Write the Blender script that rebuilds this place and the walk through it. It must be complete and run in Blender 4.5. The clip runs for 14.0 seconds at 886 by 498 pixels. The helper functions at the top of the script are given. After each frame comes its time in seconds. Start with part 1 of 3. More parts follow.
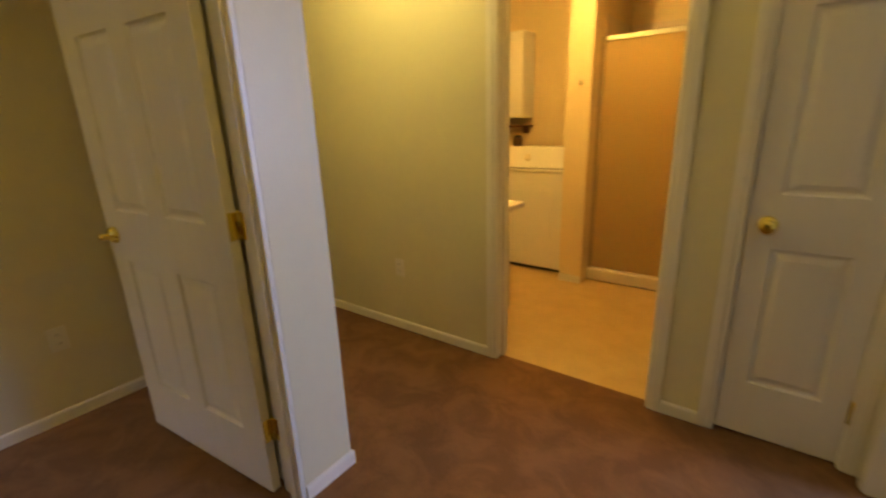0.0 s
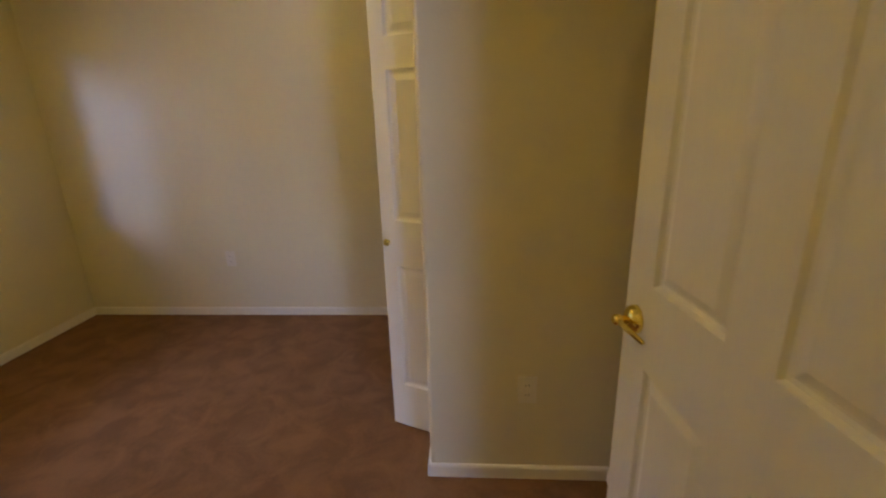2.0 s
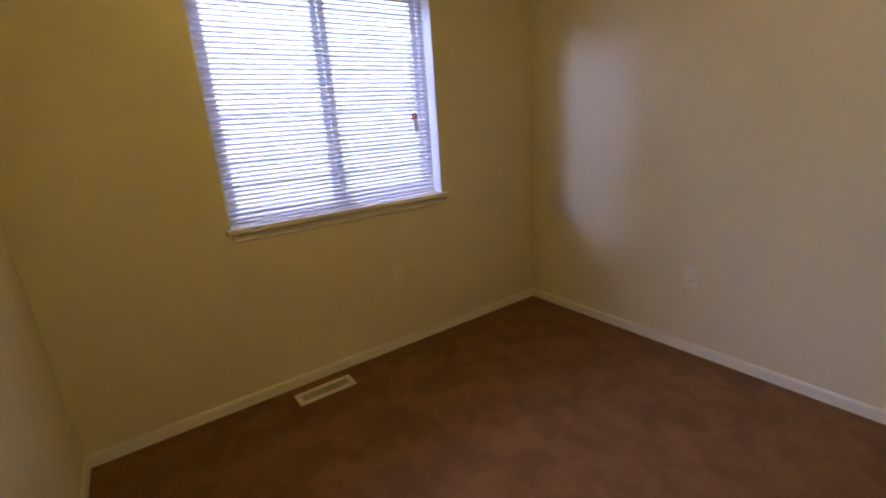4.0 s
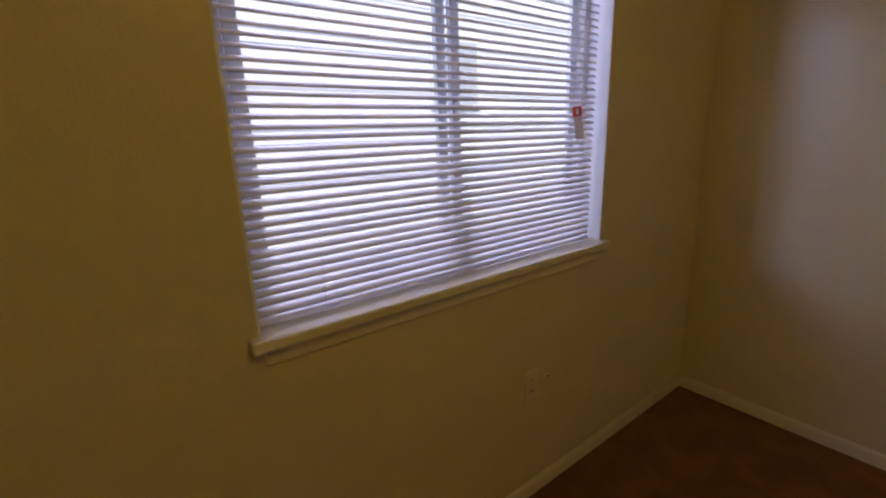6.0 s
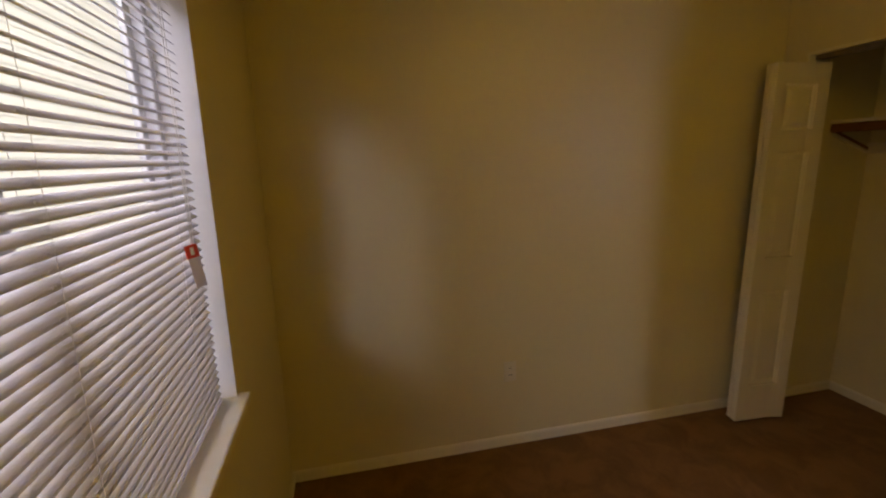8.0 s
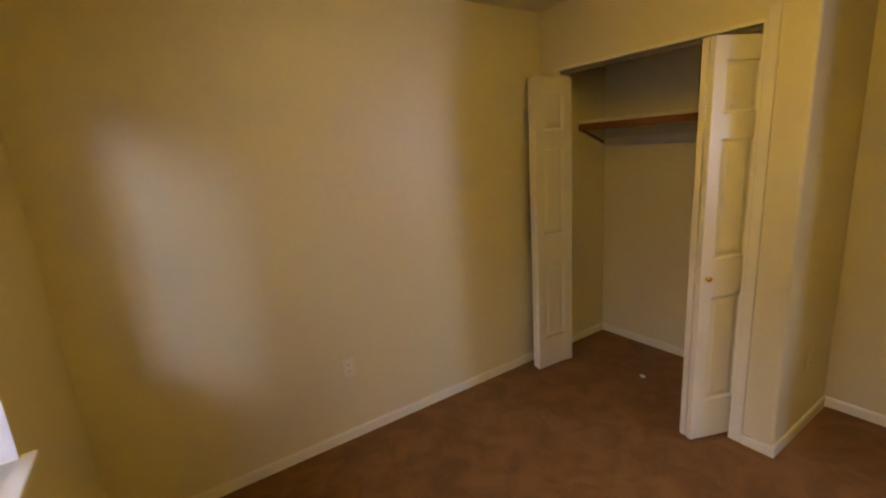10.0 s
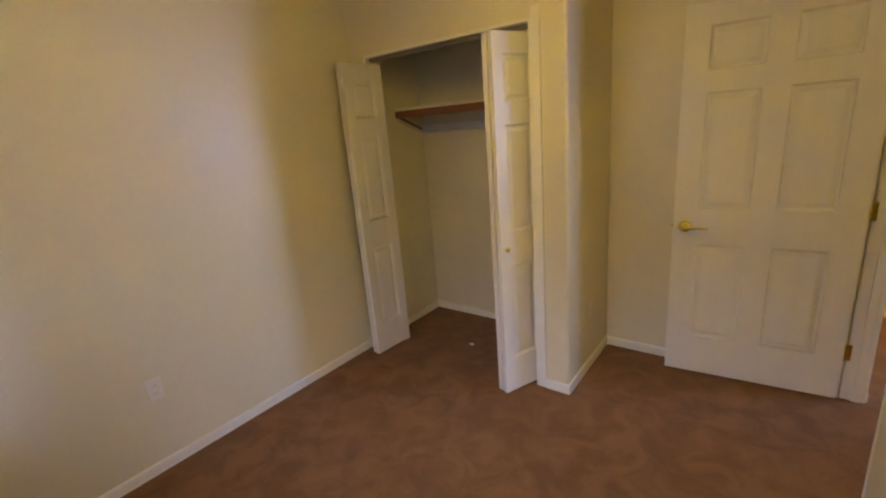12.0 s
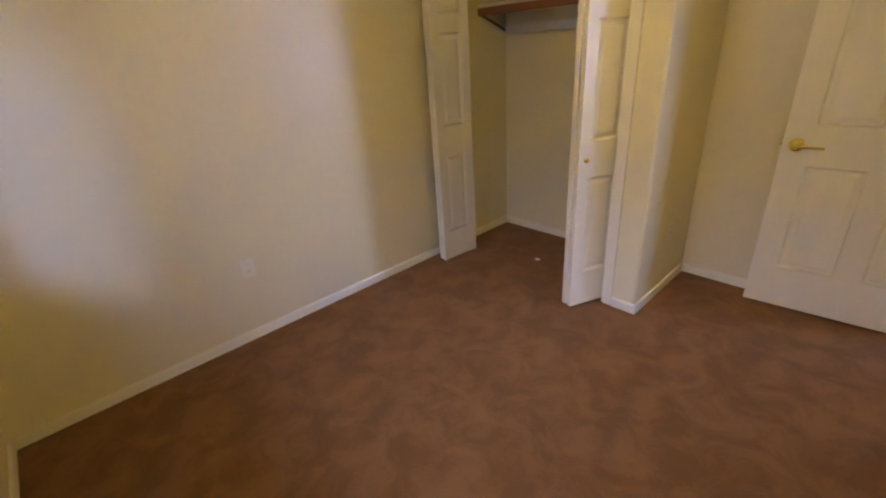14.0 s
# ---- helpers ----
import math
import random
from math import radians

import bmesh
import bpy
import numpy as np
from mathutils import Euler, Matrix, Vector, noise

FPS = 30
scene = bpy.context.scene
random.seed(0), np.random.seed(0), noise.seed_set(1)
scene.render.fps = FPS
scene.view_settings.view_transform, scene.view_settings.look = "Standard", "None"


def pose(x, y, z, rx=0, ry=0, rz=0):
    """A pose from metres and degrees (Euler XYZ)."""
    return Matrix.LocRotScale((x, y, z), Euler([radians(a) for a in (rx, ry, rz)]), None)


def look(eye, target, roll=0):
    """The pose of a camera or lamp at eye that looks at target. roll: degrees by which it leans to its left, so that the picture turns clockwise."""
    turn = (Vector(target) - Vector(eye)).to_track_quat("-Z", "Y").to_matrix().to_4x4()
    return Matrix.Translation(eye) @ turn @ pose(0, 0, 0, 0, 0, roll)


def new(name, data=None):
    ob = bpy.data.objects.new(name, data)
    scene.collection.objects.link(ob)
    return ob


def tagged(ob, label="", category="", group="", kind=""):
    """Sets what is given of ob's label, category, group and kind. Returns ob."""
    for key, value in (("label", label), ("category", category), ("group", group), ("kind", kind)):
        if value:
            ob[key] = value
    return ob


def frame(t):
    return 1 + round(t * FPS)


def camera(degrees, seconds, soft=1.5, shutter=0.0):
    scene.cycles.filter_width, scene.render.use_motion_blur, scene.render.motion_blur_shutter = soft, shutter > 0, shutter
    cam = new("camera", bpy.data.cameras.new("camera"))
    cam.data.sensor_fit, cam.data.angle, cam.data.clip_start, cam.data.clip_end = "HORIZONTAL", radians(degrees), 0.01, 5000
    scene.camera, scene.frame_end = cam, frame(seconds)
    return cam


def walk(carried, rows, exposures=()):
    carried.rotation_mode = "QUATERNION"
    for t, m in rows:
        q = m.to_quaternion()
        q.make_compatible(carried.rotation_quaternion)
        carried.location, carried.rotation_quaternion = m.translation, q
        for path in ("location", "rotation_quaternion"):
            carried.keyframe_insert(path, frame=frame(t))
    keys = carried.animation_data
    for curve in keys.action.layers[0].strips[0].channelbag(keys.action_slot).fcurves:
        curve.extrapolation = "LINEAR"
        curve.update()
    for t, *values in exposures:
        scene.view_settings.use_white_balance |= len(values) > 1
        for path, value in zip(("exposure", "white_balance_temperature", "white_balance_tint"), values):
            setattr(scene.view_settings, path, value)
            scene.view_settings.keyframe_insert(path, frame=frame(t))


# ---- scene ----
cam = camera(90.5, 14.0, 2.15, 0.2)
PATH = [
    (0, (3.993, 2.661, 1.303), (2.843, 4.197, 0.739), -1.9),
    (0.5, (3.739, 2.848, 1.341), (2.055, 3.793, 0.818), 1.3),
    (1, (3.493, 2.912, 1.343), (1.639, 3.392, 0.766), -0.1),
    (1.5, (3.194, 2.873, 1.366), (1.301, 3.129, 0.775), -2.1),
    (2, (2.903, 2.858, 1.374), (0.993, 2.73, 0.795), -1.6),
    (2.5, (2.72, 2.827, 1.37), (0.896, 2.248, 0.791), 0.1),
    (3, (2.6, 2.661, 1.369), (1.004, 1.62, 0.761), 0.3),
    (3.5, (2.436, 2.447, 1.333), (1.338, 0.875, 0.763), -4.0),
    (6, (2.173, 0.899, 1.295), (1.011, -0.649, 0.79), -1.9),
    (6.5, (2.114, 0.662, 1.324), (0.639, -0.563, 0.756), -4.1),
    (7, (1.974, 0.525, 1.373), (0.176, -0.218, 0.911), -3.5),
    (7.5, (1.942, 0.424, 1.463), (-0.021, 0.426, 1.08), -1.3),
    (8, (2.025, 0.327, 1.549), (0.115, 0.762, 1.146), -1.4),
    (8.5, (2.073, 0.32, 1.584), (0.216, 0.947, 1.184), -2.3),
    (11, (2.273, 0.463, 1.581), (0.877, 1.804, 1.079), -4.0),
    (11.5, (2.307, 0.504, 1.574), (1.033, 1.955, 1.053), -4.0),
    (12, (2.338, 0.528, 1.561), (1.151, 2.045, 1.022), -4.8),
    (12.5, (2.389, 0.558, 1.538), (1.315, 2.136, 0.939), -6.4),
    (13, (2.425, 0.526, 1.512), (1.294, 2.076, 0.948), -7.1),
    (13.5, (2.383, 0.542, 1.514), (1.174, 1.943, 0.754), -7.3),
    (14, (2.344, 0.48, 1.472), (0.994, 1.694, 0.633), -4.1),
]
EXPOSURES = [(0, 1.65, 6400, 11), (0.5, 1.55, 6300, 11), (1.0, 1.6, 6250, 16), (1.5, 1.65, 6200, 18), (2.0, 1.95, 6100, 15), (2.5, 2.2, 6050, 14), (3.0, 2.05, 5900, 13), (3.7, 1.88, 6000, 17),
             (5.8, 0.95, 7300, 17), (6.5, 0.72, 7700, 14), (7.0, 0.5, 8400, 13), (7.5, 0.54, 10200, 10), (8.0, 0.85, 11800, 8), (8.7, 1.1, 13200, 6), (10.8, 2.24, 6450, 13), (12.0, 2.3, 6200, 14), (14.0, 2.43, 6050, 16)]
walk(cam, [(t, look(eye, target, roll)) for t, eye, target, roll in PATH], EXPOSURES)

# ---- world, sun, large lights and exposure ----
world = bpy.data.worlds.new("sky")
scene.world = world
world.use_nodes = True
wn = world.node_tree
sky = wn.nodes.new("ShaderNodeTexSky")
sky.sky_type = "NISHITA"
sky.sun_disc = False
sky.sun_elevation = radians(48)
sky.sun_rotation = radians(20)
wn.links.new(sky.outputs[0], wn.nodes["Background"].inputs[0])
wn.nodes["Background"].inputs[1].default_value = 0.13

sun_data = bpy.data.lights.new("sun", "SUN")
sun_data.energy = 2.6
sun_data.angle = radians(0.5)
sun_data.color = (1.0, 0.96, 0.91)
sun = new("sun", sun_data)
sun.matrix_world = look((3, 9, 11), (0, 0, 0))


def bulb(name, place, watts, colour, radius):
    data = bpy.data.lights.new(name, "POINT")
    data.energy, data.color, data.shadow_soft_size = watts, colour, radius
    lamp = new(name, data)
    lamp.location = place
    return lamp


BED_LAMP = (1.6, 1.5)
HALL_LAMP = (3.75, 2.86)
ALCOVE_LAMP = (2.35, 4.08)
BATH_LAMP = (2.72, 5.32)


WARM = (1.0, 0.70, 0.13)
bulb("bedroom_bulb", (*BED_LAMP, 2.29), 2.9, WARM, 0.09)
bulb("hall_bulb", (*HALL_LAMP, 2.29), 1.8, WARM, 0.05)
bulb("alcove_bulb", (*ALCOVE_LAMP, 2.27), 5.6, (1.0, 0.74, 0.20), 0.06)
bulb("bath_bulb", (*BATH_LAMP, 2.27), 14.0, (1.0, 0.57, 0.12), 0.06)


FAR_WIN = 5.05                  # middle of the window across the hall


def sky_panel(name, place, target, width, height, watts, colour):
    """Added area lamp, out of view, that stands in for skylight through a window."""
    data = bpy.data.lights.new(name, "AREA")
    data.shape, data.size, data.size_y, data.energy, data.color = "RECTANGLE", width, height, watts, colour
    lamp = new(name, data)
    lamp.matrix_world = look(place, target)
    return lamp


# Unseen lamps outside the bedroom window, added to brighten slats and west wall.
sky_panel("sky_fill_high", (1.38, -1.5, 3.0), (1.38, -0.05, 1.3), 1.8, 1.2, 44, (0.58, 0.64, 1.0))
sky_panel("sky_fill_along_house", (12.0, -4.05, 4.1), (1.38, 0.0, 1.3), 1.9, 2.2, 240, (0.42, 0.52, 1.0))
sky_panel("far_window_daylight", (6.68, FAR_WIN, 1.45), (5.0, FAR_WIN, 1.45), 0.9, 1.2, 27, (0.44, 0.55, 1.0))


# ---- materials ----
def material(name, colour, rough=0.5, metal=0.0, tint=None, scale=6.0, amount=0.5, bump=0.0, bump_scale=200.0,
             rough_var=0.0, coat=0.0, stretch=None):
    """Principled surface with colour variation at two scales and fine relief."""
    m = bpy.data.materials.new(name)
    m.use_nodes = True
    t = m.node_tree
    b = t.nodes["Principled BSDF"]
    b.inputs["Roughness"].default_value = rough
    b.inputs["Metallic"].default_value = metal
    b.inputs["Coat Weight"].default_value = coat
    co = t.nodes.new("ShaderNodeTexCoord")
    src = co.outputs["Object"]
    if stretch:
        mp = t.nodes.new("ShaderNodeMapping")
        mp.inputs["Scale"].default_value = stretch
        t.links.new(src, mp.inputs["Vector"])
        src = mp.outputs["Vector"]
    if tint is None:
        tint = tuple(c * 0.9 for c in colour)
    large = t.nodes.new("ShaderNodeTexNoise")
    large.inputs["Scale"].default_value = scale
    large.inputs["Detail"].default_value = 6
    small = t.nodes.new("ShaderNodeTexNoise")
    small.inputs["Scale"].default_value = scale * 14
    small.inputs["Detail"].default_value = 3
    for n in (large, small):
        t.links.new(src, n.inputs["Vector"])
    mean = t.nodes.new("ShaderNodeMath")
    mean.operation = "MULTIPLY_ADD"
    mean.inputs[1].default_value = 0.35
    t.links.new(small.outputs["Fac"], mean.inputs[0])
    part_l = t.nodes.new("ShaderNodeMath")
    part_l.operation = "MULTIPLY"
    part_l.inputs[1].default_value = 0.65
    t.links.new(large.outputs["Fac"], part_l.inputs[0])
    t.links.new(part_l.outputs[0], mean.inputs[2])
    ramp = t.nodes.new("ShaderNodeMapRange")
    ramp.inputs["From Min"].default_value = 0.5 - 0.25 / max(amount, 0.01) * 0.5
    ramp.inputs["From Max"].default_value = 0.5 + 0.25 / max(amount, 0.01) * 0.5
    t.links.new(mean.outputs[0], ramp.inputs["Value"])
    mix = t.nodes.new("ShaderNodeMix")
    mix.data_type = "RGBA"
    mix.inputs["A"].default_value = (*colour, 1)
    mix.inputs["B"].default_value = (*tint, 1)
    t.links.new(ramp.outputs[0], mix.inputs["Factor"])
    t.links.new(mix.outputs["Result"], b.inputs["Base Color"])
    if rough_var:
        rr = t.nodes.new("ShaderNodeMapRange")
        rr.inputs["To Min"].default_value = rough - rough_var
        rr.inputs["To Max"].default_value = rough + rough_var
        t.links.new(large.outputs["Fac"], rr.inputs["Value"])
        t.links.new(rr.outputs[0], b.inputs["Roughness"])
    if bump:
        fine = t.nodes.new("ShaderNodeTexNoise")
        fine.inputs["Scale"].default_value = bump_scale
        fine.inputs["Detail"].default_value = 3
        t.links.new(src, fine.inputs["Vector"])
        bp = t.nodes.new("ShaderNodeBump")
        bp.inputs["Strength"].default_value = bump
        bp.inputs["Distance"].default_value = 0.003
        t.links.new(fine.outputs["Fac"], bp.inputs["Height"])
        t.links.new(bp.outputs[0], b.inputs["Normal"])
    return m


M_WALL = material("wall_paint", (0.70, 0.635, 0.445), 0.36, tint=(0.66, 0.595, 0.41), scale=1.6, amount=0.6, bump=0.25, bump_scale=130, rough_var=0.06)
M_HALLWALL = material("hall_wall_paint", (0.67, 0.62, 0.41), 0.5, tint=(0.63, 0.58, 0.375), scale=1.6, amount=0.6, bump=0.25, bump_scale=130)
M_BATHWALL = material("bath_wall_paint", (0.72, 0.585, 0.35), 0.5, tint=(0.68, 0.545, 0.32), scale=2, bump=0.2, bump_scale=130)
M_CEIL = material("ceiling_paint", (0.72, 0.68, 0.58), 0.8, scale=3, bump=0.6, bump_scale=60)
M_TRIM = material("trim_paint", (0.78, 0.74, 0.65), 0.35, tint=(0.72, 0.68, 0.58), scale=3, amount=0.6, bump=0.08, bump_scale=60)
M_DOOR = material("door_paint", (0.76, 0.72, 0.64), 0.34, tint=(0.71, 0.67, 0.58), scale=2.5, amount=0.6, bump=0.10, bump_scale=18, stretch=(6, 6, 0.7))
M_BRASS = material("polished_brass", (0.92, 0.76, 0.18), 0.15, 1.0, tint=(0.84, 0.68, 0.15), scale=40, rough_var=0.05)
M_OUTLET = material("painted_outlet_plate", (0.76, 0.71, 0.61), 0.4, scale=5)
M_TRACK = material("track_metal", (0.22, 0.19, 0.16), 0.5, 0.3, scale=20)
M_DARK = material("dark_gap", (0.02, 0.016, 0.012), 0.8)
M_VINYLFRAME = material("window_vinyl", (0.80, 0.81, 0.83), 0.35, scale=5)


def slat_material():
    """Thin white vinyl that lets some daylight through."""
    m = material("blind_slat", (0.86, 0.85, 0.86), 0.4, tint=(0.83, 0.81, 0.83), scale=5)
    t = m.node_tree
    b, o = t.nodes["Principled BSDF"], t.nodes["Material Output"]
    tr = t.nodes.new("ShaderNodeBsdfTranslucent")
    tr.inputs["Color"].default_value = (0.80, 0.82, 0.93, 1)
    mx = t.nodes.new("ShaderNodeMixShader")
    mx.inputs["Fac"].default_value = 0.36
    t.links.new(b.outputs[0], mx.inputs[1])
    t.links.new(tr.outputs[0], mx.inputs[2])
    t.links.new(mx.outputs[0], o.inputs["Surface"])
    return m


M_SLAT = slat_material()
M_CORD = material("blind_cord", (0.80, 0.79, 0.77), 0.7)
M_PLATE = material("white_plastic", (0.78, 0.74, 0.66), 0.35)
M_RED = material("red_print", (0.70, 0.05, 0.03), 0.5)
M_LABEL = material("grey_label", (0.62, 0.57, 0.62), 0.5)
M_CLEAT = material("stained_wood", (0.23, 0.088, 0.032), 0.45, tint=(0.15, 0.055, 0.02), scale=3, bump=0.15, bump_scale=30, stretch=(1, 12, 12))
M_SHELF = material("shelf_melamine", (0.70, 0.65, 0.56), 0.5)
M_ROD = material("closet_rod_metal", (0.55, 0.53, 0.50), 0.3, 1.0, scale=20)
M_VENT = material("vent_enamel", (0.80, 0.73, 0.62), 0.45, tint=(0.72, 0.65, 0.53), scale=20)
M_VINYL = material("vinyl_floor", (0.57, 0.40, 0.16), 0.35, tint=(0.48, 0.33, 0.125), scale=7, amount=0.8, bump=0.05, bump_scale=40)
M_ENAMEL = material("white_enamel", (0.80, 0.78, 0.72), 0.25, coat=0.3, scale=3)
M_COUNTER = material("cultured_marble", (0.78, 0.72, 0.62), 0.2, tint=(0.7, 0.62, 0.5), scale=9)
M_CABINET = material("cabinet_paint", (0.72, 0.64, 0.48), 0.4, scale=4)
M_SHOWERWALL = material("shower_surround", (0.66, 0.56, 0.40), 0.35, tint=(0.6, 0.5, 0.36), scale=6)
M_CHROME = material("brushed_aluminium", (0.80, 0.78, 0.74), 0.22, 1.0, scale=30)
# Blue of the sky's light is put into the white siding's colour.
M_SIDING = material("neighbour_siding", (0.64, 0.70, 0.86), 0.7, tint=(0.60, 0.66, 0.82), scale=3, bump=0.1, bump_scale=30)
M_EXTTRIM = material("neighbour_trim", (0.70, 0.74, 0.82), 0.6)
M_ROOF = material("roof_shingle", (0.09, 0.085, 0.08), 0.9, scale=8, bump=0.4, bump_scale=40)
M_GRASS = material("lawn", (0.06, 0.09, 0.03), 0.95, tint=(0.10, 0.10, 0.04), scale=2, bump=0.5, bump_scale=60)
M_EXTWALL = material("outer_wall", (0.55, 0.50, 0.43), 0.8, scale=3)
M_JAR = material("dark_brown_glaze", (0.10, 0.05, 0.02), 0.3, tint=(0.07, 0.035, 0.015), scale=12)
M_LINT = material("white_lint", (0.8, 0.8, 0.8), 0.9)


def carpet_material():
    """Rust-brown cut-pile carpet with trodden patches of laid pile."""
    m = material("carpet", (0.203, 0.104, 0.045), 0.95, tint=(0.144, 0.072, 0.0305), scale=5.6, amount=1.35, bump=0.16, bump_scale=900)
    for n in m.node_tree.nodes:
        if n.type == "TEX_NOISE" and n.inputs["Scale"].default_value < 10:
            n.inputs["Detail"].default_value = 5
            n.inputs["Roughness"].default_value = 0.62
            n.inputs["Distortion"].default_value = 0.6
    t = m.node_tree
    for n in t.nodes:
        if n.type == "MATH":
            n.inputs[1].default_value = 0.14 if n.operation == "MULTIPLY_ADD" else 0.86
    b = t.nodes["Principled BSDF"]
    b.inputs["Sheen Weight"].default_value = 0.25
    b.inputs["Sheen Roughness"].default_value = 0.5
    b.inputs["Sheen Tint"].default_value = (0.6, 0.40, 0.28, 1)
    b.inputs["Specular IOR Level"].default_value = 0.1
    return m


M_CARPET = carpet_material()


def glass_material(name, colour, rough, ior=1.45):
    m = bpy.data.materials.new(name)
    m.use_nodes = True
    b = m.node_tree.nodes["Principled BSDF"]
    b.inputs["Base Color"].default_value = (*colour, 1)
    b.inputs["Transmission Weight"].default_value = 1.0
    b.inputs["Roughness"].default_value = rough
    b.inputs["IOR"].default_value = ior
    return m


M_GLASS = glass_material("window_glass", (0.96, 0.98, 1.0), 0.0)
M_OBSCURE = glass_material("obscure_glass", (0.80, 0.57, 0.21), 0.4)
M_OBSCURE.node_tree.nodes["Principled BSDF"].inputs["Transmission Weight"].default_value = 0.6
M_DARKGLASS = material("dark_window_glass", (0.40, 0.45, 0.58), 0.15)


def glow_material(name, colour, strength):
    m = bpy.data.materials.new(name)
    m.use_nodes = True
    b = m.node_tree.nodes["Principled BSDF"]
    b.inputs["Base Color"].default_value = (0.85, 0.82, 0.75, 1)
    b.inputs["Emission Color"].default_value = (*colour, 1)
    b.inputs["Emission Strength"].default_value = strength
    return m


M_DOME_WARM = glow_material("lit_warm_glass", (1.0, 0.72, 0.34), 1.5)
M_DOME_BED = glow_material("lit_bedroom_glass", (1.0, 0.70, 0.14), 6.5)


# ---- building helpers ----
def box(bm, lo, hi, bevel=0.0, segments=1):
    """A box from corner lo to corner hi, with bevelled edges, added to bm."""
    b = bmesh.new()
    bmesh.ops.create_cube(b, size=1)
    for v in b.verts:
        v.co = Vector([(lo[i] + hi[i]) / 2 + v.co[i] * (hi[i] - lo[i]) for i in range(3)])
    if bevel:
        bmesh.ops.bevel(b, geom=b.edges[:], offset=bevel, segments=segments, profile=0.5, affect="EDGES")
    me = bpy.data.meshes.new("tmp")
    b.to_mesh(me)
    b.free()
    bm.from_mesh(me)
    bpy.data.meshes.remove(me)
    return bm


def lathe(bm, profile, m=None, seg=20):
    """A turned body: profile is a list of (radius, height) along z, moved by m."""
    m = m or Matrix()
    rings = []
    for r, h in profile:
        rings.append([bm.verts.new(m @ Vector((r * math.cos(2 * math.pi * k / seg), r * math.sin(2 * math.pi * k / seg), h))) for k in range(seg)])
    for a, c in zip(rings, rings[1:]):
        for k in range(seg):
            f = bm.faces.new((a[k], a[(k + 1) % seg], c[(k + 1) % seg], c[k]))
            f.smooth = True
    bm.faces.new(rings[0][::-1])
    bm.faces.new(rings[-1])
    return bm


def extrude_profile(bm, outline, p0, p1, side):
    """A moulding: outline of (out, up) pairs, run from p0 to p1; out goes along side, up along z."""
    p0, p1, side = Vector(p0), Vector(p1), Vector(side)
    ends = [[bm.verts.new(p + side * o + Vector((0, 0, u))) for o, u in outline] for p in (p0, p1)]
    n = len(outline)
    for k in range(n):
        bm.faces.new((ends[0][k], ends[0][(k + 1) % n], ends[1][(k + 1) % n], ends[1][k]))
    bm.faces.new(ends[0][::-1])
    bm.faces.new(ends[1])
    return bm


def finish(bm, name, mat, smooth=False):
    bmesh.ops.recalc_face_normals(bm, faces=bm.faces[:])
    me = bpy.data.meshes.new(name)
    bm.to_mesh(me)
    bm.free()
    me.materials.append(mat)
    if smooth:
        for p in me.polygons:
            p.use_smooth = True
    return new(name, me)


def part(name, bm, mat, parent, label="", smooth=False):
    """Links a bmesh as one mesh object under a thing or under a part."""
    ob = finish(bm, name, mat, smooth)
    ob.parent = parent
    if label:
        tagged(ob, label)
    return ob


def thing(name, m, label, category, group=""):
    ob = new(name)
    ob.empty_display_size = 0.1
    ob.matrix_world = m
    return tagged(ob, label, category, group)


def structure(name, bm, mat, label, category, parent=None):
    ob = finish(bm, name, mat)
    ob.parent = parent
    return tagged(ob, label, category, kind="structure")


def boxes(*list_of):
    bm = bmesh.new()
    for lo, hi in list_of:
        box(bm, lo, hi)
    return bm


# ---- plan ----
XW, XH = 2.712, 2.812           # bedroom and hall faces of the wall with the bedroom door
DOOR_Y0, DOOR_Y1 = 2.485, 3.35   # bedroom door opening
HEAD = 2.045                    # height of the door openings
YC = 2.69                       # room face of the closet front
XJ = 1.485                      # outer corner of the closet
YB, YA = 3.385, 3.585           # recess wall, its hall face
YH = 4.60                       # hall face of the bathroom wall
XE = 4.42                       # hall end wall
CEIL = 2.40
WX0, WX1, WZ0, WZ1 = 0.78, 1.98, 0.903, 2.02   # window opening
CX0, CX1, CZ = 0.13, 1.30, 2.028  # closet opening
BX0, BX1 = 2.90, 3.68           # bathroom opening
LX0, LX1 = 3.95, 4.35           # linen closet opening
BATH_N = 6.85
EY0, EY1 = 3.68, 4.50            # doorway from the hall to the room across
FAR_X = 6.70

# ---- floor, walls, ceilings ----
structure("floor", boxes(((-0.12, -0.14, -0.12), (XE + 0.1, YH + 0.05, 0.0))), M_CARPET, "rust-brown cut-pile carpet with trodden patches", "carpet")
structure("floor_bath", boxes(((1.3, YH + 0.05, -0.12), (XE + 0.1, BATH_N + 0.1, -0.004))), M_VINYL, "tan vinyl bathroom floor", "floor")
structure("wall_west", boxes(((-0.12, -0.14, 0), (0, YA, CEIL))), M_WALL, "plain cream-painted wall with satin sheen", "wall")
structure("wall_south", boxes(
    ((0, -0.14, 0), (WX0, 0, CEIL)), ((WX1, -0.14, 0), (XH, 0, CEIL)),
    ((WX0, -0.14, 0), (WX1, 0, WZ0 - 0.03)), ((WX0, -0.14, WZ1), (WX1, 0, CEIL))), M_WALL, "cream-painted wall with the window opening", "wall")


def prism(bm, outline, z0, z1):
    """An upright wall body over an outline of (x, y) points."""
    low = [bm.verts.new((x, y, z0)) for x, y in outline]
    top = [bm.verts.new((x, y, z1)) for x, y in outline]
    n = len(outline)
    for k in range(n):
        bm.faces.new((low[k], low[(k + 1) % n], top[(k + 1) % n], top[k]))
    bm.faces.new(low[::-1])
    bm.faces.new(top)
    return bm


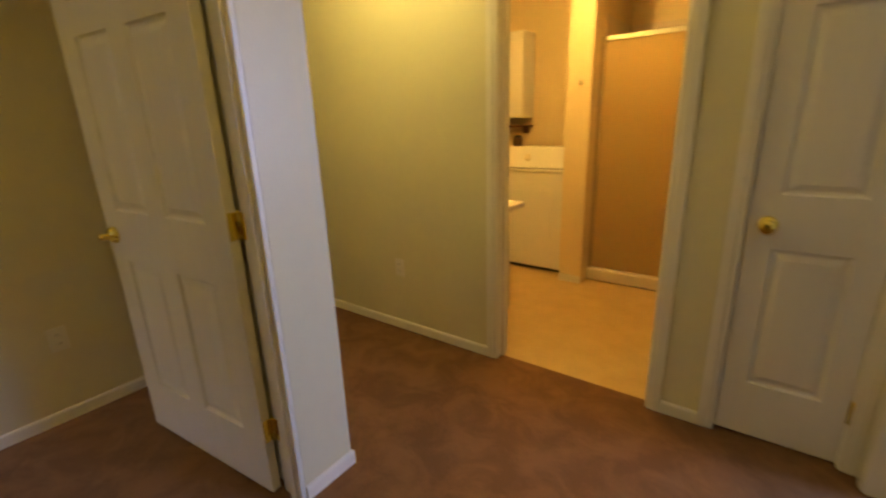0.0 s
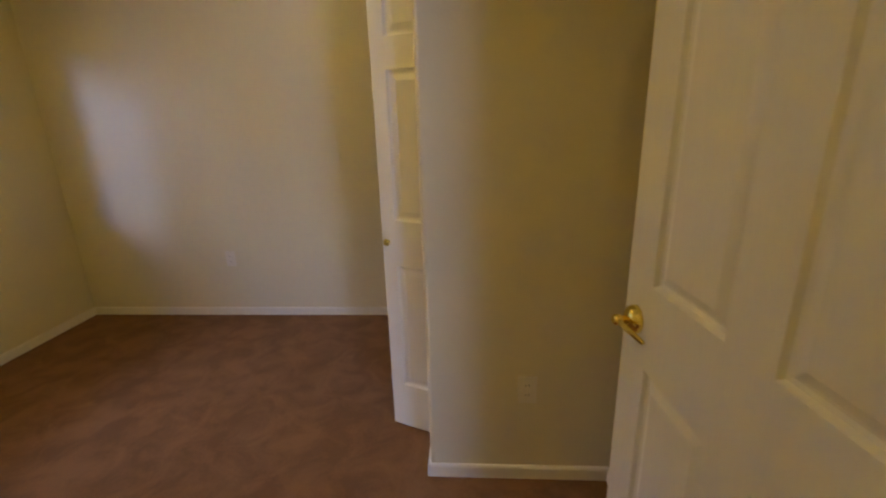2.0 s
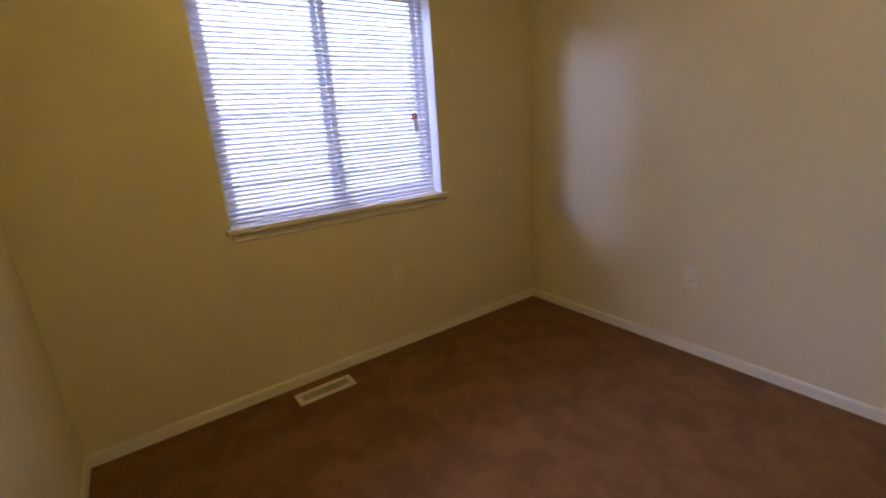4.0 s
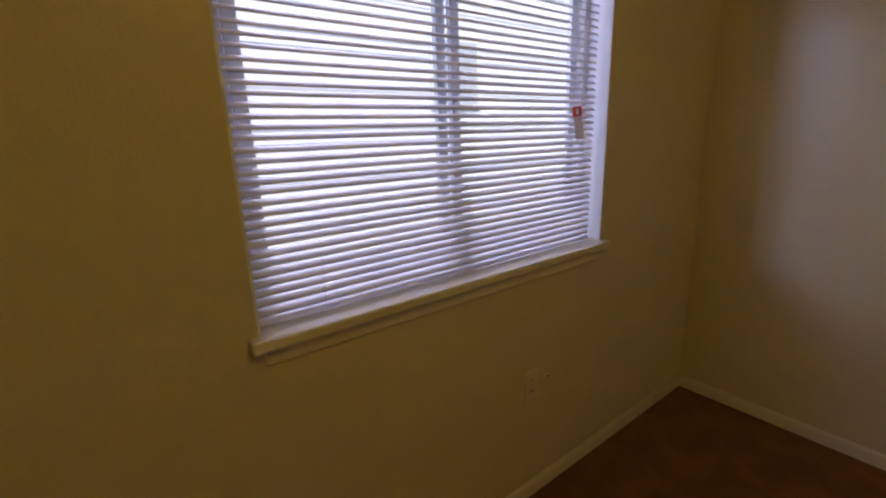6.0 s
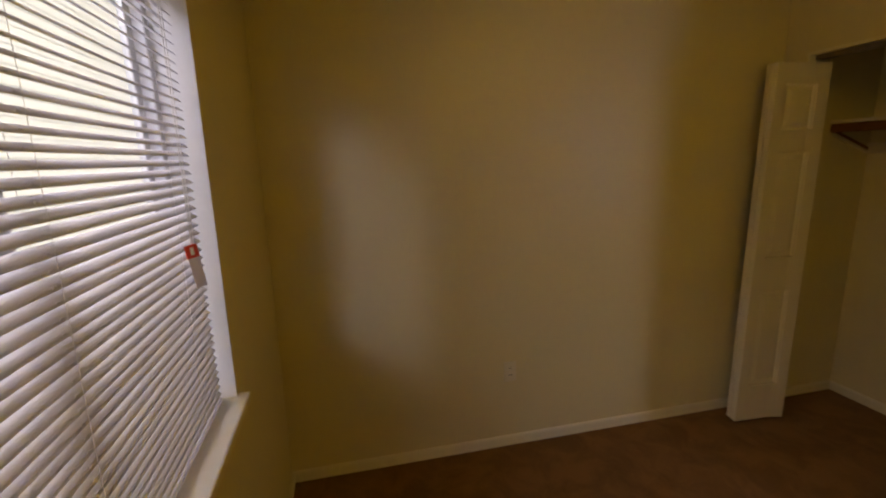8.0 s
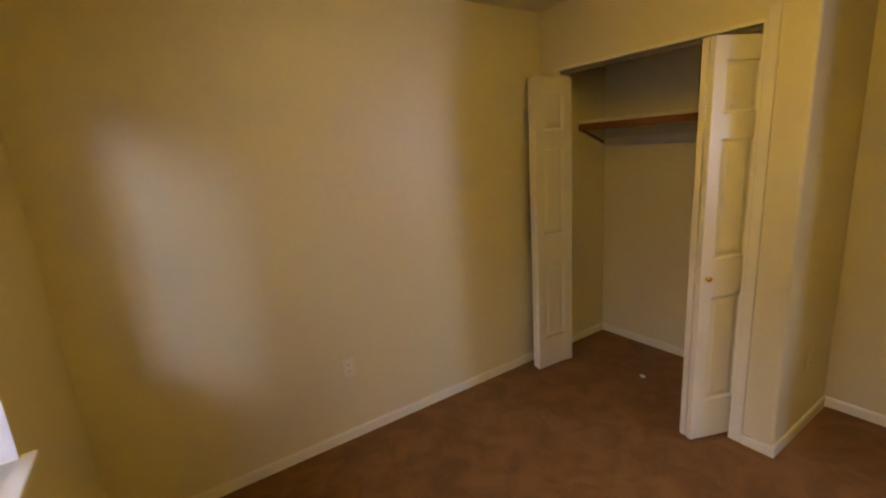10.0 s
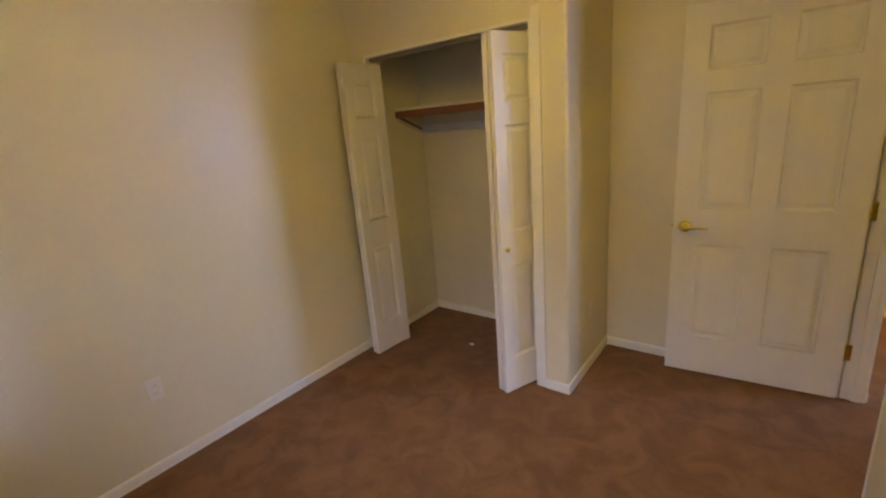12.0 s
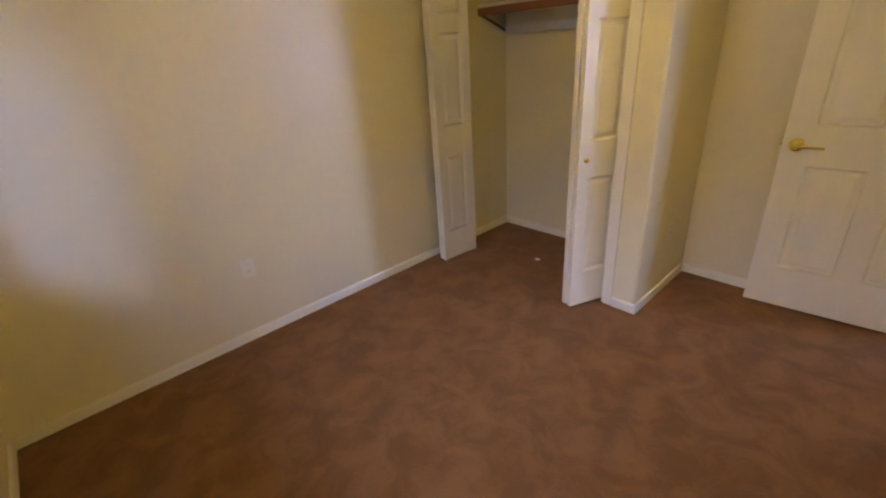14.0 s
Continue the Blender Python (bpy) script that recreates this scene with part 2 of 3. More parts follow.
def bullnose(x, y, sx, sy, r=0.019, seg=7):
    """Points round an outer corner at (x, y); sx, sy: the way from the corner into the wall. They run from the x side to the y side."""
    cx, cy = x + sx * r, y + sy * r
    return [(cx - sx * r * math.sin(a), cy - sy * r * math.cos(a)) for a in (math.pi / 2 * k / seg for k in range(seg + 1))]


structure("wall_closet_stub", boxes(((0, YC, 0), (CX0, YC + 0.1, CEIL))), M_WALL, "narrow cream-painted wall beside the closet opening", "wall")
structure("wall_closet_header", boxes(((CX0, YC, CZ), (CX1, YC + 0.1, CEIL))), M_WALL, "cream-painted wall over the closet opening", "wall")
structure("wall_closet", prism(bmesh.new(), [(CX1, YC)] + bullnose(XJ, YC, -1, 1) + [(XJ, YB), (XJ - 0.1, YB), (XJ - 0.1, YC + 0.1), (CX1, YC + 0.1)], 0, CEIL),
          M_WALL, "cream-painted closet end wall with rounded corner", "wall")
structure("wall_north", boxes(((0, YB, 0), (XH, YA, CEIL))), M_WALL, "cream-painted wall behind the open door", "wall")
structure("wall_east", boxes(
    ((XW, 0, 0), (XH, DOOR_Y0 - 0.02, CEIL)), ((XW, DOOR_Y1 + 0.02, 0), (XH, YB, CEIL)),
    ((XW, DOOR_Y0 - 0.02, HEAD + 0.02), (XH, DOOR_Y1 + 0.02, CEIL))), M_WALL, "cream-painted wall with the bedroom doorway", "wall")
structure("wall_hall_north", boxes(
    ((-0.12, YH, 0), (BX0 - 0.02, YH + 0.11, CEIL)), ((BX1 + 0.02, YH, 0), (LX0 - 0.02, YH + 0.11, CEIL)),
    ((LX1 + 0.02, YH, 0), (XE, YH + 0.11, CEIL)),
    ((BX0 - 0.02, YH, HEAD + 0.02), (BX1 + 0.02, YH + 0.11, CEIL)), ((LX0 - 0.02, YH, HEAD + 0.02), (LX1 + 0.02, YH + 0.11, CEIL))),
    M_HALLWALL, "pale green-cream hall wall", "wall")
structure("wall_hall_east", boxes(((XE, -0.14, 0), (XE + 0.1, EY0 - 0.02, CEIL)), ((XE, EY1 + 0.02, 0), (XE + 0.1, BATH_N, CEIL)), ((XE, EY0 - 0.02, HEAD + 0.02), (XE + 0.1, EY1 + 0.02, CEIL))), M_HALLWALL, "pale green-cream hall end wall", "wall")
structure("wall_far_east", boxes(((FAR_X, 1.3, 0), (FAR_X + 0.1, FAR_WIN - 0.67, CEIL)), ((FAR_X, FAR_WIN + 0.67, 0), (FAR_X + 0.1, BATH_N, CEIL)), ((FAR_X, FAR_WIN - 0.67, 0), (FAR_X + 0.1, FAR_WIN + 0.67, 0.83)), ((FAR_X, FAR_WIN - 0.67, 2.07), (FAR_X + 0.1, FAR_WIN + 0.67, CEIL))), M_HALLWALL, "plain wall of the room across the hall with a window opening", "wall")
structure("wall_far_south", boxes(((XE + 0.1, 1.2, 0), (FAR_X + 0.1, 1.3, CEIL))), M_HALLWALL, "plain wall closing the room across the hall", "wall")
structure("wall_far_north", boxes(((XE + 0.1, BATH_N, 0), (FAR_X + 0.1, BATH_N + 0.1, CEIL))), M_HALLWALL, "plain wall closing the room across the hall", "wall")
structure("floor_far", boxes(((XE + 0.1, 1.2, -0.12), (FAR_X + 0.1, BATH_N + 0.1, 0.0))), M_CARPET, "rust-brown carpet of the room across the hall", "carpet")
structure("ceiling_far", boxes(((XE + 0.1, 1.2, CEIL), (FAR_X + 0.1, BATH_N + 0.1, CEIL + 0.1))), M_CEIL, "textured ceiling of the room across the hall", "ceiling")
structure("wall_hall_south", boxes(((XH, -0.14, 0), (XE, 0, CEIL))), M_HALLWALL, "plain hall wall closing the corridor", "wall")
structure("wall_hall_west", boxes(((-0.12, YA, 0), (0, YH, CEIL))), M_HALLWALL, "plain wall closing the corridor", "wall")
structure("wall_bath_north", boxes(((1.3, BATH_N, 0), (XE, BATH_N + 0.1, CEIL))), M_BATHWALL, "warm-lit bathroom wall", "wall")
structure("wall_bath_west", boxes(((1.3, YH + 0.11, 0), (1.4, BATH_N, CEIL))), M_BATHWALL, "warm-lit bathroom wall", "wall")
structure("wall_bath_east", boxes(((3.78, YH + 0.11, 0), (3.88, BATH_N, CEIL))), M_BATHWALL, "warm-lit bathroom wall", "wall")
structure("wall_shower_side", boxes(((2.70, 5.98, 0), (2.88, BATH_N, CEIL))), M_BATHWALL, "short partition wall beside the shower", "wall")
structure("wall_linen", boxes(((3.88, YH + 0.5, 0), (XE, YH + 0.56, CEIL))), M_BATHWALL, "back of the linen closet", "wall")
structure("ceiling", boxes(((-0.12, -0.14, CEIL), (XE + 0.1, YH + 0.055, CEIL + 0.1))), M_CEIL, "textured off-white ceiling", "ceiling")
structure("ceiling_bath", boxes(((1.3, YH + 0.055, CEIL), (XE + 0.1, BATH_N + 0.1, CEIL + 0.1))), M_CEIL, "textured bathroom ceiling", "ceiling")

# baseboards
BASE = [(0, 0), (0.011, 0), (0.011, 0.046), (0.008, 0.054), (0.003, 0.058), (0, 0.058)]


def baseboard(p0, p1, side, mat=M_TRIM):
    bm = extrude_profile(bmesh.new(), BASE, (*p0, 0), (*p1, 0), (*side, 0))
    structure("baseboard", bm, mat, "narrow off-white painted baseboard", "baseboard")


B = 0.011
baseboard((0, 0), (0, YC), (1, 0))
baseboard((B, 0), (XW - B, 0), (0, 1))
baseboard((XW, 0), (XW, DOOR_Y0 - 0.02), (-1, 0))
baseboard((B, YC), (CX0 - 0.003, YC), (0, -1))
baseboard((CX1 + 0.053, YC), (XJ + B, YC), (0, -1))
baseboard((XJ, YC), (XJ, YB), (1, 0))
baseboard((XJ + B, YB), (XW - 0.018, YB), (0, -1))
baseboard((0, YC + 0.1), (0, YB), (1, 0))
baseboard((B, YB), (XJ - 0.1 - B, YB), (0, -1))
baseboard((XJ - 0.1, YC + 0.1), (XJ - 0.1, YB), (-1, 0))
baseboard((XH, DOOR_Y1 + 0.02), (XH, YA + B), (1, 0))
baseboard((XH, 0), (XH, DOOR_Y0 - 0.062), (1, 0))
baseboard((0, YA), (XH, YA), (0, 1))
baseboard((0, YH), (BX0 - 0.062, YH), (0, -1))
baseboard((BX1 + 0.062, YH), (LX0 - 0.062, YH), (0, -1))
baseboard((XE, 0), (XE, EY0 - 0.062), (-1, 0))
baseboard((2.70, 5.98), (2.88, 5.98), (0, -1))


# ---- door frames ----
def door_frame(name, axis, face0, face1, s0, s1, sides, label, left=(True, True), right=(True, True), proud=0.015):
    """Jambs, stops and casings of an opening. axis: 'x' when the opening runs along x. face0, face1: the wall's two faces;
    s0, s1: the opening's ends; sides: which faces carry casing."""
    holder = tagged(new(name), label, "door frame", kind="structure")

    def b(bm, s_lo, s_hi, f_lo, f_hi, z0, z1, bev=0.002):
        if axis == "x":
            box(bm, (s_lo, f_lo, z0), (s_hi, f_hi, z1), bev)
        else:
            box(bm, (f_lo, s_lo, z0), (f_hi, s_hi, z1), bev)

    f0, f1 = face0 - 0.003, face1 + 0.003
    for s_lo, s_hi in ((s0 - 0.018, s0), (s1, s1 + 0.018)):
        bm = bmesh.new()
        b(bm, s_lo, s_hi, f0, f1, 0, HEAD + 0.018)
        part("jamb", bm, M_TRIM, holder)
    bm = bmesh.new()
    b(bm, s0, s1, f0, f1, HEAD, HEAD + 0.018)
    part("head_jamb", bm, M_TRIM, holder)
    mid = face0 + 0.045
    for s_lo, s_hi in ((s0, s0 + 0.011), (s1 - 0.011, s1)):
        bm = bmesh.new()
        b(bm, s_lo, s_hi, mid, mid + 0.035, 0, HEAD)
        part("door_stop", bm, M_TRIM, holder)
    for k, (f, out) in enumerate(((face0, -1), (face1, 1))):
        if not sides[k]:
            continue
        for end, (s_in, d) in enumerate(((s0, -1), (s1, 1))):
            if not (left, right)[end][k]:
                continue
            bm = bmesh.new()
            for w0, w1, th in ((0.005, 0.024, proud - 0.004), (0.024, 0.062, proud)):
                e0, e1 = sorted((s_in + d * w0, s_in + d * w1))
                g0, g1 = sorted((f, f + out * th))
                b(bm, e0, e1, g0, g1, 0, HEAD + (0.018 if th < proud else 0.062), 0.0025)
            part("casing", bm, M_TRIM, holder)
        bm = bmesh.new()
        for z0, z1, th in ((HEAD + 0.005, HEAD + 0.024, 0.011), (HEAD + 0.024, HEAD + 0.062, 0.015)):
            g0, g1 = sorted((f, f + out * th))
            b(bm, s0 - 0.005, s1 + 0.005, g0, g1, z0, z1, 0.0025)
        part("head_casing", bm, M_TRIM, holder)
    return holder


door_frame("door_frame_bedroom", "y", XW, XH, DOOR_Y0, DOOR_Y1, (True, True), "off-white painted bedroom door frame with moulded casing", left=(False, True), right=(False, False), proud=0.009)
door_frame("door_frame_bath", "x", YH, YH + 0.11, BX0, BX1, (True, True), "off-white painted bathroom door frame")
door_frame("door_frame_far", "y", XE, XE + 0.1, EY0, EY1, (True, False), "off-white painted door frame of the room across the hall")
door_frame("door_frame_linen", "x", YH, YH + 0.11, LX0, LX1, (True, False), "off-white painted linen closet door frame")

part("casing", box(bmesh.new(), (XW - 0.016, DOOR_Y1 + 0.004, 0), (XW, YB - 0.002, HEAD + 0.05), 0.003), M_TRIM, bpy.data.objects["door_frame_bedroom"])

# closet opening trim: thin painted jamb liner and flat casing on one side
cl = tagged(new("door_frame_closet"), "off-white painted closet opening trim with dark folding-door track", "door frame", kind="structure")
part("jamb", boxes(((CX0 - 0.004, YC - 0.004, 0), (CX0 + 0.012, YC + 0.104, CZ))), M_TRIM, cl)
part("jamb", boxes(((CX1 - 0.012, YC - 0.004, 0), (CX1 + 0.004, YC + 0.104, CZ))), M_TRIM, cl)
part("head_jamb", boxes(((CX0 + 0.012, YC - 0.004, CZ - 0.012), (CX1 - 0.012, YC + 0.104, CZ + 0.004))), M_TRIM, cl)
part("casing", box(bmesh.new(), (CX1 + 0.004, YC - 0.010, 0), (CX1 + 0.052, YC, CZ + 0.05), 0.003), M_TRIM, cl)
part("track", boxes(((CX0 + 0.012, YC + 0.03, CZ - 0.034), (CX1 - 0.012, YC + 0.034, CZ - 0.012)), ((CX0 + 0.012, YC + 0.060, CZ - 0.034), (CX1 - 0.012, YC + 0.064, CZ - 0.012))), M_TRACK, cl)


# ---- panelled doors ----
def ring_panel(bm, x0, z0, x1, z1, y, out):
    """A moulded raised panel filling a hole of a door face at depth y; out is the way the face looks along y."""
    steps = ((0.0, 0.0), (0.006, 0.010), (0.014, 0.012), (0.020, 0.0108), (0.038, 0.003), (0.042, 0.0027))
    rings = []
    for inset, deep in steps:
        yy = y - out * deep
        rings.append([bm.verts.new((px, yy, pz)) for px, pz in ((x0 + inset, z0 + inset), (x1 - inset, z0 + inset), (x1 - inset, z1 - inset), (x0 + inset, z1 - inset))])
    for a, c in zip(rings, rings[1:]):
        for k in range(4):
            bm.faces.new((a[k], a[(k + 1) % 4], c[(k + 1) % 4], c[k]))
    bm.faces.new(rings[-1])


def panel_leaf(parent, width, height, thick, columns, rows, name="leaf", label=""):
    """A door leaf in its own plane: x from 0 to width, z from 0 to height, y from 0 to thick, with holes for panels in both faces."""
    xs = [0.0] + [v for c in columns for v in c] + [width]
    zs = [0.0] + [v for r in rows for v in r] + [height]
    bm = bmesh.new()
    grids = []
    for y in (0.0, thick):
        grids.append([[bm.verts.new((x, y, z)) for x in xs] for z in zs])
        g = grids[-1]
        for j in range(len(zs) - 1):
            for i in range(len(xs) - 1):
                if i % 2 == 1 and j % 2 == 1:
                    continue
                bm.faces.new((g[j][i], g[j][i + 1], g[j + 1][i + 1], g[j + 1][i]))
    a, c = grids
    nz, nx = len(zs), len(xs)
    for j in range(nz - 1):
        for i in (0, nx - 1):
            bm.faces.new((a[j][i], a[j + 1][i], c[j + 1][i], c[j][i]))
    for i in range(nx - 1):
        for j in (0, nz - 1):
            bm.faces.new((a[j][i], a[j][i + 1], c[j][i + 1], c[j][i]))
    leaf = part(name, bm, M_DOOR, parent, label)
    mod = leaf.modifiers.new("edge", "BEVEL")
    mod.width, mod.segments, mod.limit_method, mod.angle_limit = 0.002, 2, "ANGLE", radians(60)
    for cx0, cx1 in columns:
        for rz0, rz1 in rows:
            bm = bmesh.new()
            ring_panel(bm, cx0, rz0, cx1, rz1, 0.0, -1)
            ring_panel(bm, cx0, rz0, cx1, rz1, thick, 1)
            part("panel", bm, M_DOOR, leaf)
    return leaf


def knob_set(parent, x, z, thick, front=True, back=True):
    for use, y, s in ((front, 0.0, -1), (back, thick, 1)):
        if not use:
            continue
        m = Matrix.Translation((x, y, z)) @ pose(0, 0, 0, 90 if s < 0 else -90)
        part("rose", lathe(bmesh.new(), [(0.032, 0), (0.032, 0.003), (0.028, 0.008), (0.013, 0.011)], m, 28), M_BRASS, parent, "round brass rose")
        part("knob", lathe(bmesh.new(), [(0.011, 0.009), (0.011, 0.022), (0.014, 0.029), (0.022, 0.038), (0.0265, 0.048), (0.0265, 0.056), (0.023, 0.062), (0.012, 0.066)], m, 28), M_BRASS, parent, "polished brass tulip knob")


def hinge(parent, z, size=0.089):
    """A brass butt hinge between the leaf's edge at x = 0 and the jamb beside it; the leaf fills y from -0.035 to 0."""
    h = part("hinge", lathe(bmesh.new(), [(0.0065, -size / 2), (0.0065, size / 2), (0.004, size / 2 + 0.005)], Matrix.Translation((-0.008, -0.036, z)), 14), M_BRASS, parent, "brass butt hinge")
    part("hinge_leaf", box(bmesh.new(), (-0.0025, -0.034, z - size / 2), (0.0, -0.003, z + size / 2), 0.0008), M_BRASS, h)
    part("hinge_leaf", box(bmesh.new(), (-0.046, -0.0405, z - size / 2), (-0.012, -0.038, z + size / 2), 0.0008), M_BRASS, h)


SIX_ROWS = ((0.235, 0.795), (0.995, 1.60), (1.705, 1.915))

# the open bedroom door: hinge end at the doorway, free end towards the closet
ang = math.degrees(math.atan2(3.309 - 3.236, 2.673 - 1.862))
door = thing("bedroom_door", pose(2.697, 3.309, 0.015, 0, 0, 180 + ang), "off-white six-panel bedroom door with brass lever handle, standing open", "door")
# in the leaf's own frame x runs from the hinge to the free edge, and y = 0 is the face that looks into the room


def shift(ob, d):
    ob.location = d
    return ob


shift(panel_leaf(door, 0.813, 2.02, 0.035, ((0.115, 0.352), (0.461, 0.698)), SIX_ROWS), (0, -0.035, 0))
for z in (0.255, 0.995, 1.74):
    hinge(door, z)
for y, s in ((0.0, 1), (-0.035, -1)):
    m = Matrix.Translation((0.813 - 0.06, y, 0.895)) @ pose(0, 0, 0, -90 * s)
    part("rose", lathe(bmesh.new(), [(0.034, 0), (0.034, 0.006), (0.031, 0.015), (0.024, 0.022), (0.013, 0.026)], m, 28), M_BRASS, door, "domed round brass rose")
    neck = lathe(bmesh.new(), [(0.010, 0.018), (0.010, 0.036), (0.013, 0.042), (0.013, 0.052), (0.009, 0.056)], m, 24)
    arm = box(bmesh.new(), (-0.112, -0.006, -0.010), (0.004, 0.006, 0.010), 0.004, 2)
    for v in arm.verts:
        k = min(max(-v.co.x / 0.112, 0.0), 1.0)
        v.co.z = v.co.z * (0.75 - 0.25 * k) - 0.006 * math.sin(math.pi * k)
        v.co.y = v.co.y * (1.0 - 0.30 * k) - s * 0.010 * k * k
    arm.transform(Matrix.Translation((0.813 - 0.06, y + s * 0.047, 0.895)))
    lever = part("lever", neck, M_BRASS, door, "polished brass door lever")
    part("lever_arm", arm, M_BRASS, lever, smooth=True)
part("latch", box(bmesh.new(), (0.8125, -0.029, 0.866), (0.8145, -0.006, 0.924), 0.0006), M_BRASS, door, "brass latch plate")
part("latch_bolt", box(bmesh.new(), (0.813, -0.023, 0.888), (0.824, -0.012, 0.902), 0.003), M_BRASS, door, "brass latch bolt")
strike = thing("strike_plate", pose(XW + 0.028, DOOR_Y0, 0.915), "small brass strike plate let into the door jamb", "strike plate")
part("plate", box(bmesh.new(), (-0.014, 0.0, -0.028), (0.014, 0.002, 0.028), 0.0006), M_BRASS, strike)
part("lip", box(bmesh.new(), (-0.032, -0.001, -0.014), (-0.013, 0.002, 0.014), 0.0006), M_BRASS, strike)


# ---- closet ----
BI_ROWS = ((0.215, 0.775), (0.965, 1.525), (1.635, 1.86))


def bifold_pair(name, pivot, nose, back, label, knob_on):
    """Two narrow panelled leaves folded together. pivot: where the wall leaf hangs, nose: the fold towards the room, back: the free end."""
    top = thing(name, pose(0, 0, 0), label, "closet door", "folded closet doors")
    for a, c, use_knob in ((pivot, nose, knob_on), (nose, back, False)):
        a, c = Vector((*a, 0.015)), Vector((*c, 0.015))
        d = (c - a).normalized()
        if a.y < c.y:
            a, c = (p + Vector((-d.y, d.x, 0)) * 0.007 for p in (a, c))
        holder = panel_leaf(top, (c - a).length, 1.96, 0.032, ((0.062, (c - a).length - 0.062),), BI_ROWS)
        holder.matrix_local = Matrix.Translation(a) @ Matrix.Rotation(math.atan2(d.y, d.x), 4, "Z")
        if use_knob:
            m = Matrix.Translation(((c - a).length - 0.032, 0.032, 0.878)) @ pose(0, 0, 0, -90)
            part("knob", lathe(bmesh.new(), [(0.006, 0), (0.006, 0.008), (0.013, 0.014), (0.015, 0.021), (0.010, 0.027)], m, 18), M_BRASS, holder, "small brass knob")
    return top


bifold_pair("bifold_door", (0.150, 2.758), (0.135, 2.462), (0.205, 2.762), "off-white panelled folding closet door, folded open beside the wall", None)
bifold_pair("bifold_door", (1.275, 2.790), (1.160, 2.508), (1.230, 2.790), "off-white panelled folding closet door with small brass knob, folded open", True)

shelf = thing("closet_shelf", pose(0, 0, 1.69), "off-white closet shelf on a brown wooden cleat", "shelf")
part("board", box(bmesh.new(), (0.003, 3.06, 0.0), (XJ - 0.103, YB - 0.002, 0.019), 0.002), M_SHELF, shelf)
part("cleat", box(bmesh.new(), (0.003, 3.066, -0.050), (XJ - 0.103, 3.090, -0.0005), 0.007, 2), M_CLEAT, shelf, "brown stained wooden front rail")
for drop, height, mat, label in ((0.0, 0.010, M_CLEAT, "brown stained edge of the side brace"), (0.017, 0.009, M_TRIM, "painted side brace")):
    brace = box(bmesh.new(), (-0.008, 0.0, -height), (0.008, 0.29, height), 0.003, 2)
    brace.transform(Matrix.Translation((0.011, 3.085, -0.040 - drop)) @ pose(0, 0, 0, -21))
    part("brace", brace, mat, shelf, label)
part("cleat", box(bmesh.new(), (0.003, YB - 0.022, -0.170), (XJ - 0.103, YB - 0.003, -0.110), 0.003), M_TRIM, shelf)
part("hook", box(bmesh.new(), (1.00, 3.058, -0.035), (1.02, 3.066, -0.008), 0.003), M_ROD, shelf, "small pale metal bracket")

lint = thing("lint_scrap", pose(0.66, 2.92, 0.0), "small white scrap of lint on the closet carpet", "lint")
bm = bmesh.new()
for k in range(7):
    a = k * 2.4
    box(bm, (0.012 * math.cos(a) - 0.008, 0.010 * math.sin(a) - 0.005, 0.0), (0.012 * math.cos(a) + 0.008, 0.010 * math.sin(a) + 0.005, 0.004 + 0.001 * (k % 3)), 0.0015)
part("scrap", bm, M_LINT, lint)

# ---- window, blind ----
win = tagged(new("window_1"), "white vinyl sliding window behind a mini blind", "window", kind="structure")
rv = 0.004
part("reveal", boxes(((WX0 - 0.002, -0.14, WZ0), (WX0 + rv, 0.001, WZ1)), ((WX1 - rv, -0.14, WZ0), (WX1 + 0.002, 0.001, WZ1)), ((WX0 + rv, -0.14, WZ1 - rv), (WX1 - rv, 0.001, WZ1 + 0.002))), M_VINYLFRAME, win, "white painted window reveal")
part("window_sill", box(bmesh.new(), (WX0 - 0.022, -0.14, WZ0 - 0.026), (WX1 + 0.022, 0.034, WZ0), 0.005, 2), M_TRIM, win, "off-white sill board with short horns")
part("apron", box(bmesh.new(), (WX0 + 0.004, 0.0, WZ0 - 0.068), (WX1 - 0.004, 0.011, WZ0 - 0.026), 0.004), M_TRIM, win)
fy0, fy1 = -0.135, -0.085
bm = bmesh.new()
for lo, hi in (((WX0 + rv, fy0, WZ0), (WX0 + rv + 0.03, fy1, WZ1 - rv)), ((WX1 - rv - 0.03, fy0, WZ0), (WX1 - rv, fy1, WZ1 - rv)),
               ((WX0 + rv + 0.03, fy0, WZ0), (WX1 - rv - 0.03, fy1, WZ0 + 0.03)), ((WX0 + rv + 0.03, fy0, WZ1 - rv - 0.03), (WX1 - rv - 0.03, fy1, WZ1 - rv))):
    box(bm, lo, hi, 0.003)
part("window_frame", bm, M_VINYLFRAME, win)
for x0, x1, y0 in ((WX0 + rv + 0.03, 1.418, -0.128), (1.352, WX1 - rv - 0.03, -0.108)):
    bm = bmesh.new()
    z0, z1 = WZ0 + 0.03, WZ1 - rv - 0.03
    for lo, hi in (((x0, y0, z0), (x0 + 0.032, y0 + 0.018, z1)), ((x1 - 0.032, y0, z0), (x1, y0 + 0.018, z1)),
                   ((x0 + 0.032, y0, z0), (x1 - 0.032, y0 + 0.018, z0 + 0.03)), ((x0 + 0.032, y0, z1 - 0.03), (x1 - 0.032, y0 + 0.018, z1))):
        box(bm, lo, hi, 0.002)
    sash = part("sash", bm, M_VINYLFRAME, win)
    pane = part("pane", boxes(((x0 + 0.028, y0 + 0.007, z0 + 0.026), (x1 - 0.028, y0 + 0.011, z1 - 0.026))), M_GLASS, sash, "clear glass pane")
    pane.visible_shadow = False

